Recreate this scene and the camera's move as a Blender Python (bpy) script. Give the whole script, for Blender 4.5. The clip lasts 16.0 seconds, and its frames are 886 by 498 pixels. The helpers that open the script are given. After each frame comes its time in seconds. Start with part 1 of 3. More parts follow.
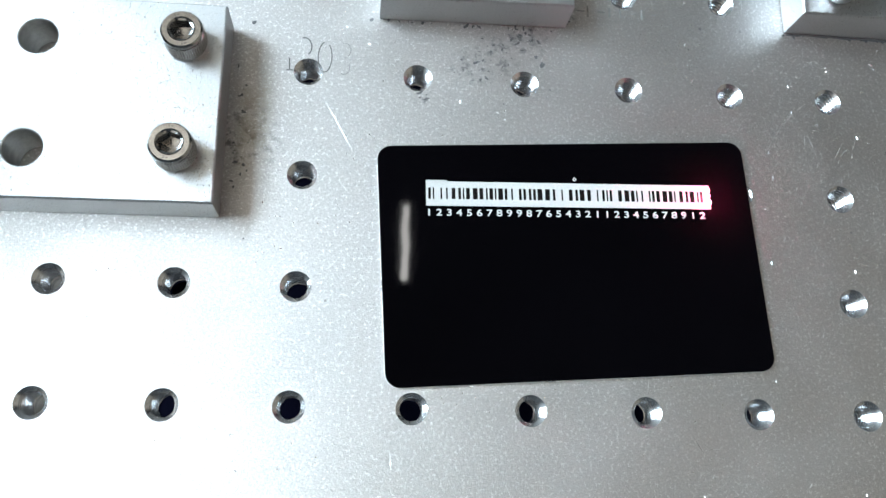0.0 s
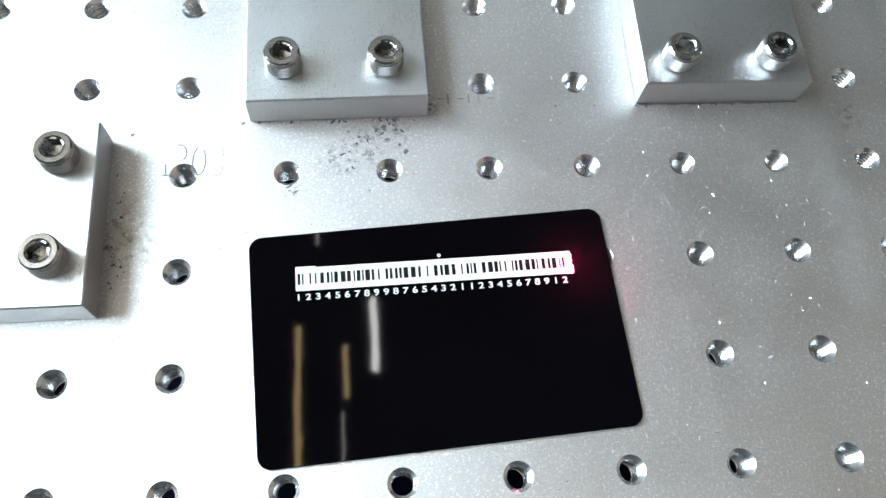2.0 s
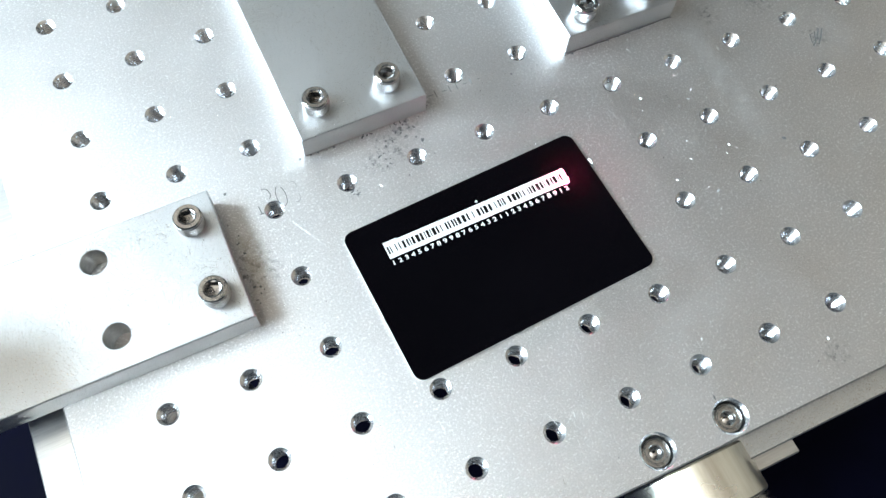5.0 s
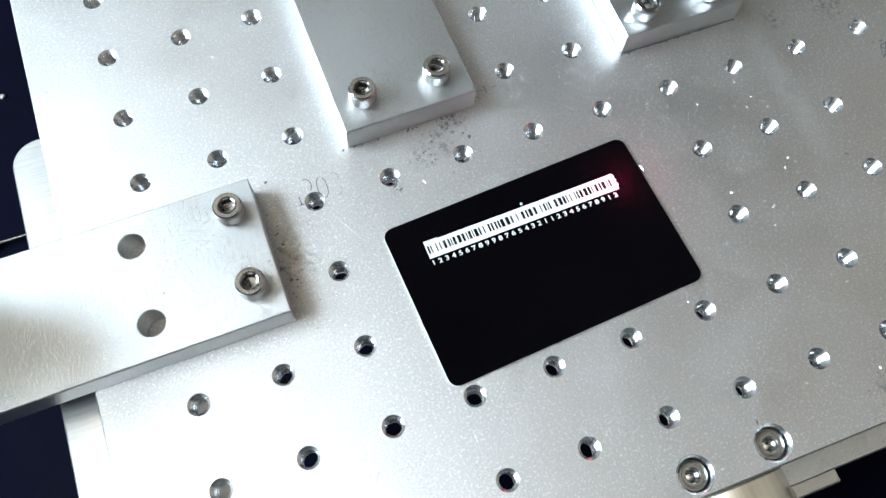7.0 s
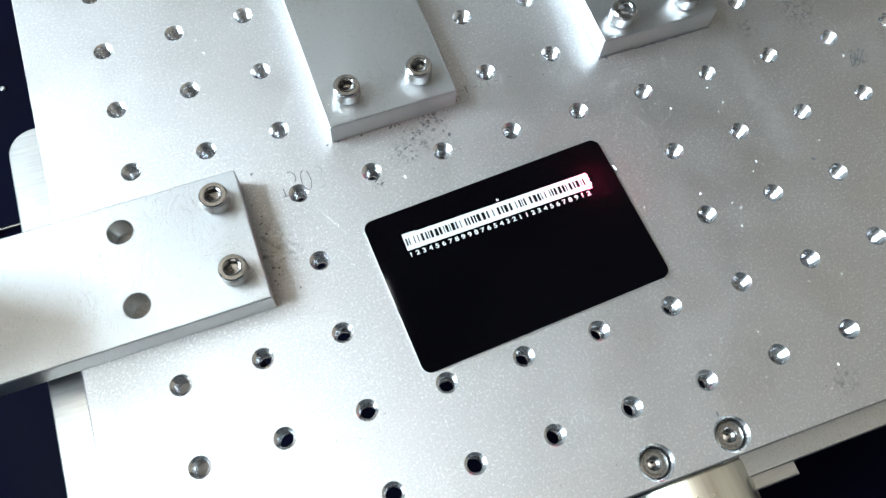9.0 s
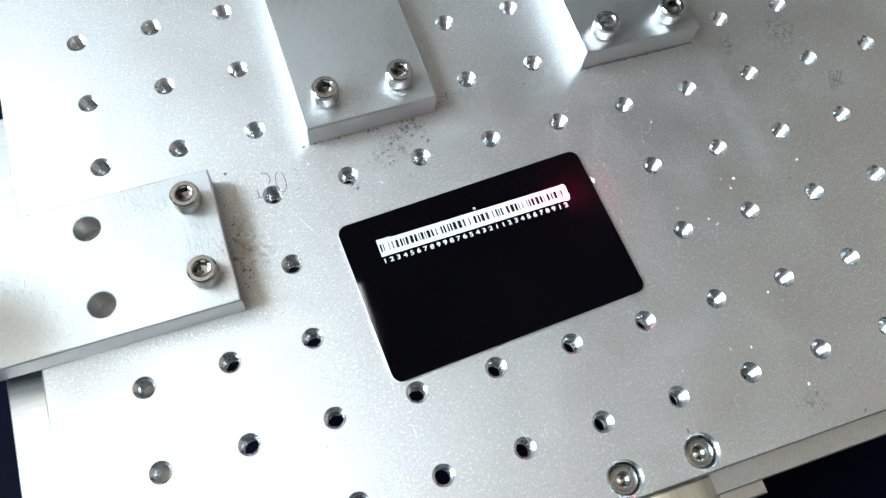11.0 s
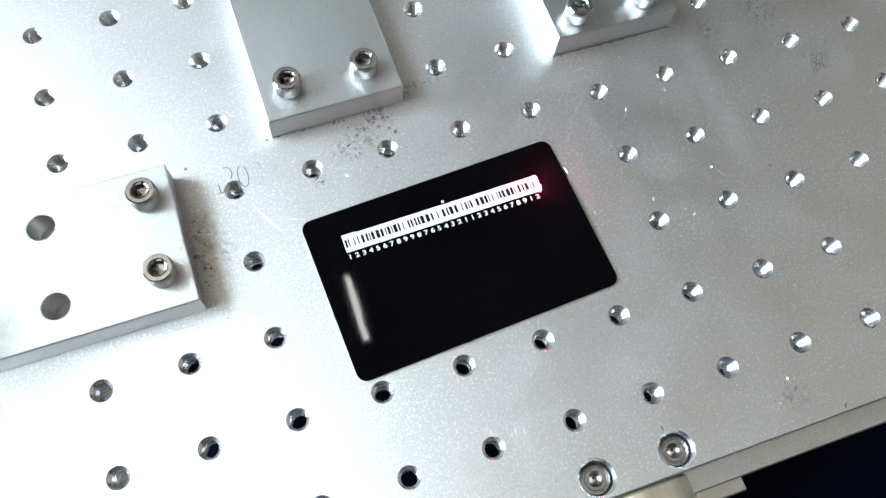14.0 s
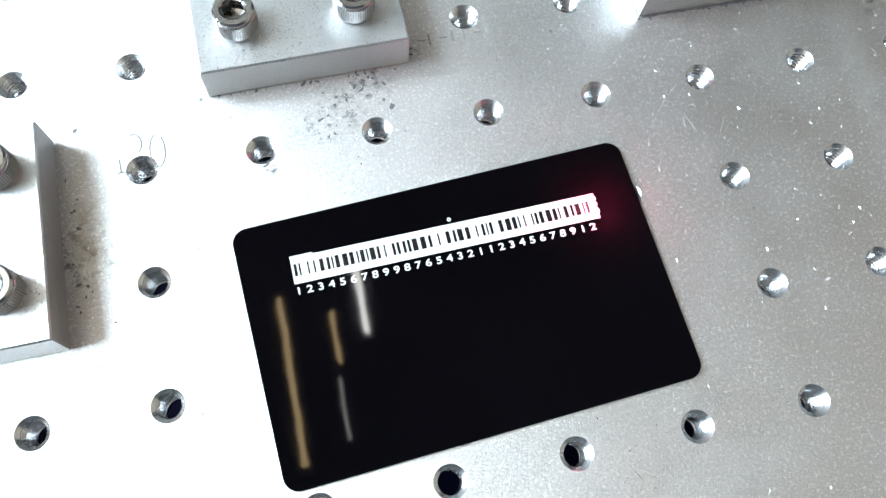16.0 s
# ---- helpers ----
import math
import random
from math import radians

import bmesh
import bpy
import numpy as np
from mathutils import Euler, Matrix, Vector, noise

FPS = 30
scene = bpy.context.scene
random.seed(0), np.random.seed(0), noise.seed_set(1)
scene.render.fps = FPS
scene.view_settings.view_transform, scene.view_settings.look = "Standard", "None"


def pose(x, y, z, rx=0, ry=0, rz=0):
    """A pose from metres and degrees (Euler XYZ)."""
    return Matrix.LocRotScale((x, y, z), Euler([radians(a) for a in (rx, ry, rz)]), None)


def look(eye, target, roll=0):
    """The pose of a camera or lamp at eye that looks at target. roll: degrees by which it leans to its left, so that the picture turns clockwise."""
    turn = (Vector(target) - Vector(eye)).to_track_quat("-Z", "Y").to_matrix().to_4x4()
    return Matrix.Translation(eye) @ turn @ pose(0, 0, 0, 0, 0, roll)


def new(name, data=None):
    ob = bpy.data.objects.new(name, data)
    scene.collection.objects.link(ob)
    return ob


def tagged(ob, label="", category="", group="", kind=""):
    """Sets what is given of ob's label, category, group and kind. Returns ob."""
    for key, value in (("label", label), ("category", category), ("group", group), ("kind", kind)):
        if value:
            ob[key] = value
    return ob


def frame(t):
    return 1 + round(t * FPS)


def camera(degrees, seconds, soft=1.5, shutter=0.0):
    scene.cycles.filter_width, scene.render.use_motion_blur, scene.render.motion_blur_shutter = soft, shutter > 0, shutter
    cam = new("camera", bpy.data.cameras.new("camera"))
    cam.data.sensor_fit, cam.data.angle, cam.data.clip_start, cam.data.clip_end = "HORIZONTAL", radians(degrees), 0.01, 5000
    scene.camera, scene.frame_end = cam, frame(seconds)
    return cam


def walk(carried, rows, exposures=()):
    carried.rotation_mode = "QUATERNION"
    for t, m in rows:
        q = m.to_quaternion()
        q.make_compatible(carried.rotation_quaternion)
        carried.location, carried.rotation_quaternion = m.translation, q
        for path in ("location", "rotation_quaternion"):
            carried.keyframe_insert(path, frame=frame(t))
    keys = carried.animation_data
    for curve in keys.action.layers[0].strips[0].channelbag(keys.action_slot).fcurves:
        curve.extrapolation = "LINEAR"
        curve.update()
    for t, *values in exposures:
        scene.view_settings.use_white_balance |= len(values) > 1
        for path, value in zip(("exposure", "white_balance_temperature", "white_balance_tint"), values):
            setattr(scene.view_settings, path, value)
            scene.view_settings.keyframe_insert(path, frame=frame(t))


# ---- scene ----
cam = camera(58.5, 16.0, soft=1.45)
ROWS = [
    (0.0, -0.0113, -0.0110, 0.1655, 15.19, -6.17, 0.51),
    (0.2, -0.0041, -0.0185, 0.1604, 18.18, -5.37, 1.06),
    (0.5, -0.0031, -0.0164, 0.1640, 19.09, -4.72, 1.69),
    (0.7, 0.0017, -0.0140, 0.1685, 20.49, -4.37, 1.46),
    (1.0, 0.0123, -0.0221, 0.1704, 22.45, -3.65, 1.42),
    (1.2, 0.0157, -0.0223, 0.1739, 21.77, -3.82, 1.19),
    (1.5, 0.0194, -0.0213, 0.1745, 21.93, -4.30, 0.33),
    (1.7, 0.0169, -0.0196, 0.1744, 21.68, -4.66, -0.33),
    (2.0, 0.0207, -0.0169, 0.1753, 22.09, -3.86, -3.63),
    (2.3, 0.0178, -0.0117, 0.1769, 21.79, -4.80, -9.89),
    (2.5, 0.0115, -0.0127, 0.1766, 22.70, -5.00, -14.64),
    (2.8, -0.0079, -0.0102, 0.1841, 22.99, -5.46, -20.17),
    (3.0, -0.0096, -0.0124, 0.1930, 22.80, -4.64, -23.34),
    (3.2, -0.0118, -0.0212, 0.2003, 23.77, -4.18, -26.27),
    (3.5, -0.0118, -0.0290, 0.2123, 23.87, -3.35, -27.60),
    (3.7, -0.0130, -0.0305, 0.2144, 24.10, -3.36, -27.52),
    (4.0, -0.0210, -0.0352, 0.2170, 24.57, -3.55, -26.89),
    (4.2, -0.0245, -0.0388, 0.2227, 23.71, -3.16, -25.34),
    (4.5, -0.0305, -0.0516, 0.2322, 24.16, -1.95, -24.56),
    (5.0, -0.0297, -0.0474, 0.2306, 23.54, -2.04, -24.30),
    (7.5, -0.0296, -0.0358, 0.2279, 21.54, -1.31, -20.12),
    (8.0, -0.0321, -0.0352, 0.2309, 22.04, -1.57, -20.16),
    (8.5, -0.0299, -0.0357, 0.2331, 22.10, -1.75, -19.80),
    (9.0, -0.0253, -0.0458, 0.2353, 21.96, -1.83, -19.39),
    (11.5, -0.0239, -0.0441, 0.2322, 22.33, -4.35, -18.29),
    (12.0, -0.0242, -0.0442, 0.2320, 22.19, -4.36, -18.50),
    (12.5, -0.0125, -0.0462, 0.2324, 21.88, -3.65, -18.62),
    (13.0, -0.0126, -0.0457, 0.2274, 21.94, -4.07, -18.97),
    (13.5, -0.0132, -0.0469, 0.2270, 21.83, -3.53, -19.17),
    (14.0, -0.0112, -0.0431, 0.2277, 21.32, -3.54, -18.87),
    (14.5, -0.0065, -0.0317, 0.2147, 21.06, -4.19, -17.75),
    (14.8, 0.0009, -0.0236, 0.1948, 21.41, -4.18, -16.32),
    (15.0, 0.0067, -0.0189, 0.1787, 21.01, -4.38, -16.03),
    (15.3, 0.0129, -0.0174, 0.1654, 20.59, -4.53, -14.15),
    (15.5, 0.0129, -0.0119, 0.1574, 20.24, -5.09, -13.71),
    (16.0, 0.0133, -0.0029, 0.1559, 18.35, -3.43, -12.22),
]
walk(cam, [(t, pose(x, y, z, rx, ry, rz)) for t, x, y, z, rx, ry, rz in ROWS],
     ((0.0, -0.36), (0.5, -0.28), (1.5, -0.1), (2.5, 0.15), (3.5, 0.37), (5.0, 0.27), (7.5, 0.03), (9.0, 0.03), (12.5, 0.12), (14.0, 0.12), (15.0, 0.04), (15.5, 0.18), (16.0, 0.36)))

# ---- world and light ----
world = bpy.data.worlds.new("world")
scene.world = world
world.use_nodes = True
wn = world.node_tree.nodes
sky = wn.new("ShaderNodeTexSky")
sky.sky_type = "NISHITA"
sky.sun_disc = False
sky.sun_elevation, sky.sun_rotation = radians(45), radians(270)
wn["Background"].inputs["Strength"].default_value = 0.08
world.node_tree.links.new(sky.outputs["Color"], wn["Background"].inputs["Color"])


def area_lamp(name, eye, target, w, h, power, color):
    data = bpy.data.lights.new(name, "AREA")
    data.shape, data.size, data.size_y, data.energy, data.color = "RECTANGLE", w, h, power, color
    ob = new(name, data)
    ob.matrix_world = look(eye, target)
    return ob


# daylight through the tall window in the west wall
area_lamp("window_daylight", (-1.66, 0.35, 1.40), (0, 0.15, 0.95), 1.5, 1.6, 232, (0.70, 0.88, 1.0))

# red glow at the marking point of the laser
glow = bpy.data.lights.new("laser_glow", "POINT")
glow.energy, glow.color, glow.shadow_soft_size = 0.03, (1.0, 0.06, 0.16), 0.0008
new("laser_glow", glow).location = (0.0684, 0.0482, 0.0055)


# ---- materials ----
def material(name):
    m = bpy.data.materials.new(name)
    m.use_nodes = True
    return m, m.node_tree.nodes, m.node_tree.links, m.node_tree.nodes["Principled BSDF"]


def noise_node(n, l, scale, detail=3.0, rough=0.55, stretch=None):
    tc = n.new("ShaderNodeTexCoord")
    nz = n.new("ShaderNodeTexNoise")
    nz.inputs["Scale"].default_value = scale
    nz.inputs["Detail"].default_value = detail
    nz.inputs["Roughness"].default_value = rough
    if stretch:
        mp = n.new("ShaderNodeMapping")
        mp.inputs["Scale"].default_value = stretch
        l.new(tc.outputs["Object"], mp.inputs["Vector"])
        l.new(mp.outputs["Vector"], nz.inputs["Vector"])
    else:
        l.new(tc.outputs["Object"], nz.inputs["Vector"])
    return nz.outputs["Fac"]


def ramp(n, l, fac, a, b, lo=0.3, hi=0.7):
    r = n.new("ShaderNodeMapRange")
    r.inputs["From Min"].default_value, r.inputs["From Max"].default_value = lo, hi
    r.inputs["To Min"].default_value, r.inputs["To Max"].default_value = a, b
    l.new(fac, r.inputs["Value"])
    return r.outputs["Result"]


def mix(n, l, fac, a, b, blend="MIX"):
    m = n.new("ShaderNodeMix")
    m.data_type, m.blend_type = "RGBA", blend
    for key, v in ((0, fac), (6, a), (7, b)):
        if isinstance(v, (int, float)):
            m.inputs[key].default_value = v
        elif isinstance(v, tuple):
            m.inputs[key].default_value = (*v, 1)
        else:
            l.new(v, m.inputs[key])
    return m.outputs[2]


def bump(n, l, b, height, strength, distance):
    bp = n.new("ShaderNodeBump")
    bp.inputs["Strength"].default_value, bp.inputs["Distance"].default_value = strength, distance
    l.new(height, bp.inputs["Height"])
    l.new(bp.outputs["Normal"], b.inputs["Normal"])


def metal(name, dark, light, rough, grain=1600, relief=0.25, spread=0.08, stains=0.0, stretch=None, metallic=1.0, glints=0.0, smudges=(), bands=(), glint_scale=980):
    """A metal with fine grain, broad cloudiness and, where told, faint stains and tiny bright specks painted as glints.
    """
    m, n, l, b = material(name)
    fine = noise_node(n, l, grain, 4.0, 0.75, stretch)
    broad = noise_node(n, l, 38, 4.0)
    patches = noise_node(n, l, 9, 3.0)
    color = mix(n, l, ramp(n, l, fine, 0, 1, 0.36, 0.64), dark, light)
    color = mix(n, l, ramp(n, l, broad, 0.0, 0.22), color, tuple(0.8 * c for c in dark))
    rough_out = ramp(n, l, broad, rough - spread, rough + spread)
    if stains:
        spots = noise_node(n, l, 120, 6.0, 0.7)
        color = mix(n, l, ramp(n, l, spots, 0.0, stains, 0.66, 0.78), color, (0.16, 0.155, 0.15))
        color = mix(n, l, ramp(n, l, patches, 0.0, 0.12), color, (0.52, 0.50, 0.44))
    # glints put into the base colour as near-white specks, smoother too
    if glints:
        glint_specks = noise_node(n, l, glint_scale, 3.0, 0.7)
        color = mix(n, l, ramp(n, l, glint_specks, 0.0, glints, 0.57, 0.61), color, (0.97, 0.97, 0.96))
    if glints > 0.5:
        pits = noise_node(n, l, 800, 4.0, 0.75)
        color = mix(n, l, ramp(n, l, pits, 0.0, 0.6 * glints, 0.585, 0.66), color, (0.30, 0.30, 0.29))
    if glints:
        sub = n.new("ShaderNodeMath")
        sub.operation = "SUBTRACT"
        l.new(rough_out, sub.inputs[0])
        l.new(ramp(n, l, glint_specks, 0.0, 0.16, 0.58, 0.68), sub.inputs[1])
        rough_out = sub.outputs[0]
    for sx, sy, r in smudges:
        tc = n.new("ShaderNodeTexCoord")
        far = n.new("ShaderNodeVectorMath")
        far.operation = "DISTANCE"
        far.inputs[1].default_value = (sx, sy, 0)
        l.new(tc.outputs["Object"], far.inputs[0])
        near = ramp(n, l, far.outputs["Value"], 1.0, 0.0, 0.25 * r, r)
        cut = n.new("ShaderNodeMath")
        cut.operation = "MULTIPLY"
        l.new(near, cut.inputs[0])
        l.new(ramp(n, l, noise_node(n, l, 420, 6.0, 0.7), 0.0, 0.85, 0.50, 0.62), cut.inputs[1])
        color = mix(n, l, cut.outputs[0], color, (0.11, 0.11, 0.115))
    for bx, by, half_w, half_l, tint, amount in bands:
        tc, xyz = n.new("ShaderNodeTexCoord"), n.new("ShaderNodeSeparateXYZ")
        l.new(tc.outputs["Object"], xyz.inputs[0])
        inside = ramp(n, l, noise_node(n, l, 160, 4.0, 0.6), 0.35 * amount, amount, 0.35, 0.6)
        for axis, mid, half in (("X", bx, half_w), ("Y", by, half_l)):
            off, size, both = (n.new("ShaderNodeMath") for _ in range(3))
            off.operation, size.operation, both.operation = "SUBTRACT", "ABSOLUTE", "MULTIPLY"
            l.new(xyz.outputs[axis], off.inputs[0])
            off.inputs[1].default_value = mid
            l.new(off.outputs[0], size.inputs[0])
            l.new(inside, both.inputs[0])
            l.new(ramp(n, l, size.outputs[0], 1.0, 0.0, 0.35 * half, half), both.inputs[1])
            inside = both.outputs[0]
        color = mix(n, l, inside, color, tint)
    l.new(color, b.inputs["Base Color"])
    b.inputs["Metallic"].default_value = metallic
    l.new(rough_out, b.inputs["Roughness"])
    bump(n, l, b, fine, relief, 0.00018)
    return m


def plain(name, color, rough, metallic=0.0, scale=300, vary=0.25, relief=0.0, coat=0.0, specular=0.5):
    m, n, l, b = material(name)
    nz = noise_node(n, l, scale, 4.0)
    l.new(mix(n, l, ramp(n, l, nz, 0, 1), tuple(c * (1 - vary) for c in color), tuple(min(1, c * (1 + vary)) for c in color)), b.inputs["Base Color"])
    l.new(ramp(n, l, nz, rough * 0.85, min(1, rough * 1.15)), b.inputs["Roughness"])
    b.inputs["Metallic"].default_value = metallic
    b.inputs["Coat Weight"].default_value = coat
    b.inputs["Specular IOR Level"].default_value = specular
    if relief:
        bump(n, l, b, nz, relief, 0.0004)
    return m


def glowing(name, color, strength):
    m, n, l, b = material(name)
    b.inputs["Base Color"].default_value = (0.8, 0.8, 0.8, 1)
    b.inputs["Emission Color"].default_value = (*color, 1)
    b.inputs["Emission Strength"].default_value = strength
    return m


# second band, beside the overhanging bar: tan stain plus the bar's painted shade
ALU_PLATE = metal("blasted_aluminium", (0.455, 0.435, 0.428), (0.70, 0.675, 0.668), 0.44, 2600, 0.6, 0.05, 0.5, glints=0.55, glint_scale=1350,
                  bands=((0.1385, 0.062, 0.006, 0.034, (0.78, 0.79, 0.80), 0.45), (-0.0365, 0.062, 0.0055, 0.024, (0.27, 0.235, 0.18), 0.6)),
                  smudges=((0.025, 0.087, 0.007), (0.0185, 0.082, 0.007), (0.012, 0.078, 0.006), (0.0015, 0.0705, 0.0035), (0.036, 0.093, 0.004), (-0.039, 0.058, 0.012), (0.169, 0.0885, 0.009), (0.180, 0.064, 0.006), (0.116, -0.039, 0.005), (0.148, 0.088, 0.005)))
ALU_BLOCK = metal("satin_aluminium", (0.52, 0.53, 0.54), (0.70, 0.71, 0.72), 0.35, 2600, 0.45, 0.05, glints=0.2, glint_scale=2200)
ALU_RAW = metal("milled_aluminium", (0.58, 0.58, 0.58), (0.74, 0.74, 0.73), 0.34, 900, 0.2, 0.06, stretch=(0.05, 1, 1))
ALU_BRIGHT = metal("freshly_cut_aluminium", (0.84, 0.84, 0.83), (0.93, 0.93, 0.92), 0.3, 900, 0.05, 0.05, metallic=0.75)
ALU_THREAD = metal("cut_thread_aluminium", (0.62, 0.62, 0.63), (0.78, 0.78, 0.79), 0.25, 900, 0.05, 0.05)
STEEL = metal("nickel_plated_steel", (0.37, 0.36, 0.355), (0.56, 0.55, 0.54), 0.18, 700, 0.08, 0.06)
# darker copy of the steel: shade inside the sockets is put into its colour
DARK_STEEL = metal("shaded_socket_steel", (0.22, 0.215, 0.21), (0.36, 0.35, 0.345), 0.24, 900, 0.1, 0.06)
SCREW_GREY = metal("grey_oiled_steel", (0.34, 0.34, 0.335), (0.47, 0.47, 0.46), 0.26, 900, 0.1, 0.06)
BRASS = metal("pale_brass", (0.76, 0.72, 0.62), (0.88, 0.85, 0.77), 0.3, 500, 0.06, 0.06, stretch=(1, 0.05, 1))
CARD_BLACK = plain("glossy_black_plastic", (0.0014, 0.0012, 0.0017), 0.04, scale=22, vary=0.2, relief=0.12)
MARK_WHITE = plain("laser_bleached_white", (0.56, 0.555, 0.54), 0.6, scale=2500, vary=0.12)
MARK_BLACK = plain("unmarked_black", (0.008, 0.007, 0.007), 0.25, scale=2500)
NAVY = plain("dark_navy_laminate", (0.0011, 0.0012, 0.0050), 0.7, scale=40, relief=0.1, specular=0.02)
# unseen room shell: tones set to dim and warm the bounced light
WALL = plain("unseen_grey_wall", (0.17, 0.168, 0.16), 0.9, scale=6, vary=0.1, relief=0.1)
WALL_DARK = plain("unseen_black_wall", (0.04, 0.04, 0.042), 0.9, scale=6, vary=0.1, relief=0.1)
WALL_TAN = plain("unseen_tan_wall", (0.27, 0.215, 0.165), 0.9, scale=6, vary=0.1, relief=0.1)
CEILING = plain("unseen_beige_ceiling", (0.76, 0.585, 0.455), 0.9, scale=6, vary=0.1, relief=0.1)
BLACK_PAINT = plain("black_powder_coat", (0.003, 0.003, 0.0035), 0.6, scale=900, relief=0.1, specular=0.2)
PENCIL = plain("pencil_grey", (0.09, 0.09, 0.088), 0.7, scale=3000, vary=0.5)
GRIME_SHADE = plain("dark_grime_and_shade", (0.095, 0.095, 0.1), 0.7, scale=2500, vary=0.5)
FADED = plain("faded_print_grey", (0.24, 0.24, 0.23), 0.6, scale=1500, vary=0.4)
LASER = glowing("laser_plasma", (1.0, 0.30, 0.45), 4.0)
LED_WHITE = glowing("white_led", (1.0, 0.98, 0.95), 14.0)
# added glow for streaks mirrored in the card, not known lamps
STREAK_DIM = glowing("dim_streak_glow", (1.0, 0.97, 0.92), 4.0)
STREAK_WARM = glowing("warm_streak_glow", (1.0, 0.72, 0.36), 5.0)

MM = 0.001


# ---- mesh helpers (millimetres) ----
def mesh_of(name, bm, mats):
    bmesh.ops.scale(bm, vec=(MM, MM, MM), verts=bm.verts)
    bmesh.ops.recalc_face_normals(bm, faces=bm.faces)
    me = bpy.data.meshes.new(name)
    bm.to_mesh(me)
    bm.free()
    for m in mats if isinstance(mats, (list, tuple)) else [mats]:
        me.materials.append(m)
    return me


def part(name, bm, mats, parent, label="", at=(0, 0, 0), turn=0.0):
    ob = new(name, mesh_of(name, bm, mats))
    if parent is not None:
        ob.parent = parent
    ob.matrix_basis = pose(at[0] * MM, at[1] * MM, at[2] * MM, 0, 0, turn)
    return tagged(ob, label) if label else ob


def smooth(ob, angle=35):
    me = ob.data
    me.shade_smooth()
    me.set_sharp_from_angle(angle=radians(angle))
    return ob


def thing(name, label, category, at=(0, 0, 0), turn=0.0, group="", kind=""):
    ob = new(name)
    ob.empty_display_size = 0.01
    ob.matrix_basis = pose(at[0] * MM, at[1] * MM, at[2] * MM, 0, 0, turn)
    return tagged(ob, label, category, group, kind)


def box(x0, x1, y0, y1, z0, z1, bevel=0.0, segments=2):
    bm = bmesh.new()
    bmesh.ops.create_cube(bm, size=1)
    bmesh.ops.scale(bm, vec=(x1 - x0, y1 - y0, z1 - z0), verts=bm.verts)
    bmesh.ops.translate(bm, vec=((x0 + x1) / 2, (y0 + y1) / 2, (z0 + z1) / 2), verts=bm.verts)
    if bevel:
        bmesh.ops.bevel(bm, geom=bm.edges[:], offset=bevel, segments=segments, profile=0.5, affect="EDGES")
    return bm


def rounded_slab(x0, x1, y0, y1, z0, z1, r, c=0.3, n=8):
    """A slab with rounded upright corners and a small chamfer on its rims."""
    bm = bmesh.new()

    def loop(inset, z):
        vs = []
        for cx, cy, a0 in ((x1 - r, y1 - r, 0), (x0 + r, y1 - r, 90), (x0 + r, y0 + r, 180), (x1 - r, y0 + r, 270)):
            for k in range(n + 1):
                a = radians(a0 + 90 * k / n)
                vs.append(bm.verts.new((cx + (r - inset) * math.cos(a), cy + (r - inset) * math.sin(a), z)))
        return vs

    loops = [loop(c, z0), loop(0, z0 + c), loop(0, z1 - c), loop(c, z1)]
    for a, b in zip(loops, loops[1:]):
        for k in range(len(a)):
            bm.faces.new((a[k], a[(k + 1) % len(a)], b[(k + 1) % len(a)], b[k]))
    bm.faces.new(loops[0][::-1])
    bm.faces.new(loops[-1])
    return bm


def lathe(profile, n=40, bm=None, cx=0.0, cy=0.0, mat=0):
    """Rings (radius, z) turned about an upright axis."""
    bm = bm or bmesh.new()
    rings = []
    for r, z in profile:
        if r == 0:
            rings.append([bm.verts.new((cx, cy, z))])
        else:
            rings.append([bm.verts.new((cx + r * math.cos(2 * math.pi * k / n), cy + r * math.sin(2 * math.pi * k / n), z)) for k in range(n)])
    for a, b in zip(rings, rings[1:]):
        for k in range(n):
            if len(a) == 1 and len(b) == 1:
                continue
            q = [a[k % len(a)], a[(k + 1) % len(a)], b[(k + 1) % len(b)], b[k % len(b)]]
            q = [v for i, v in enumerate(q) if v not in q[:i]]
            f = bm.faces.new(q)
            f.material_index = mat
    return bm


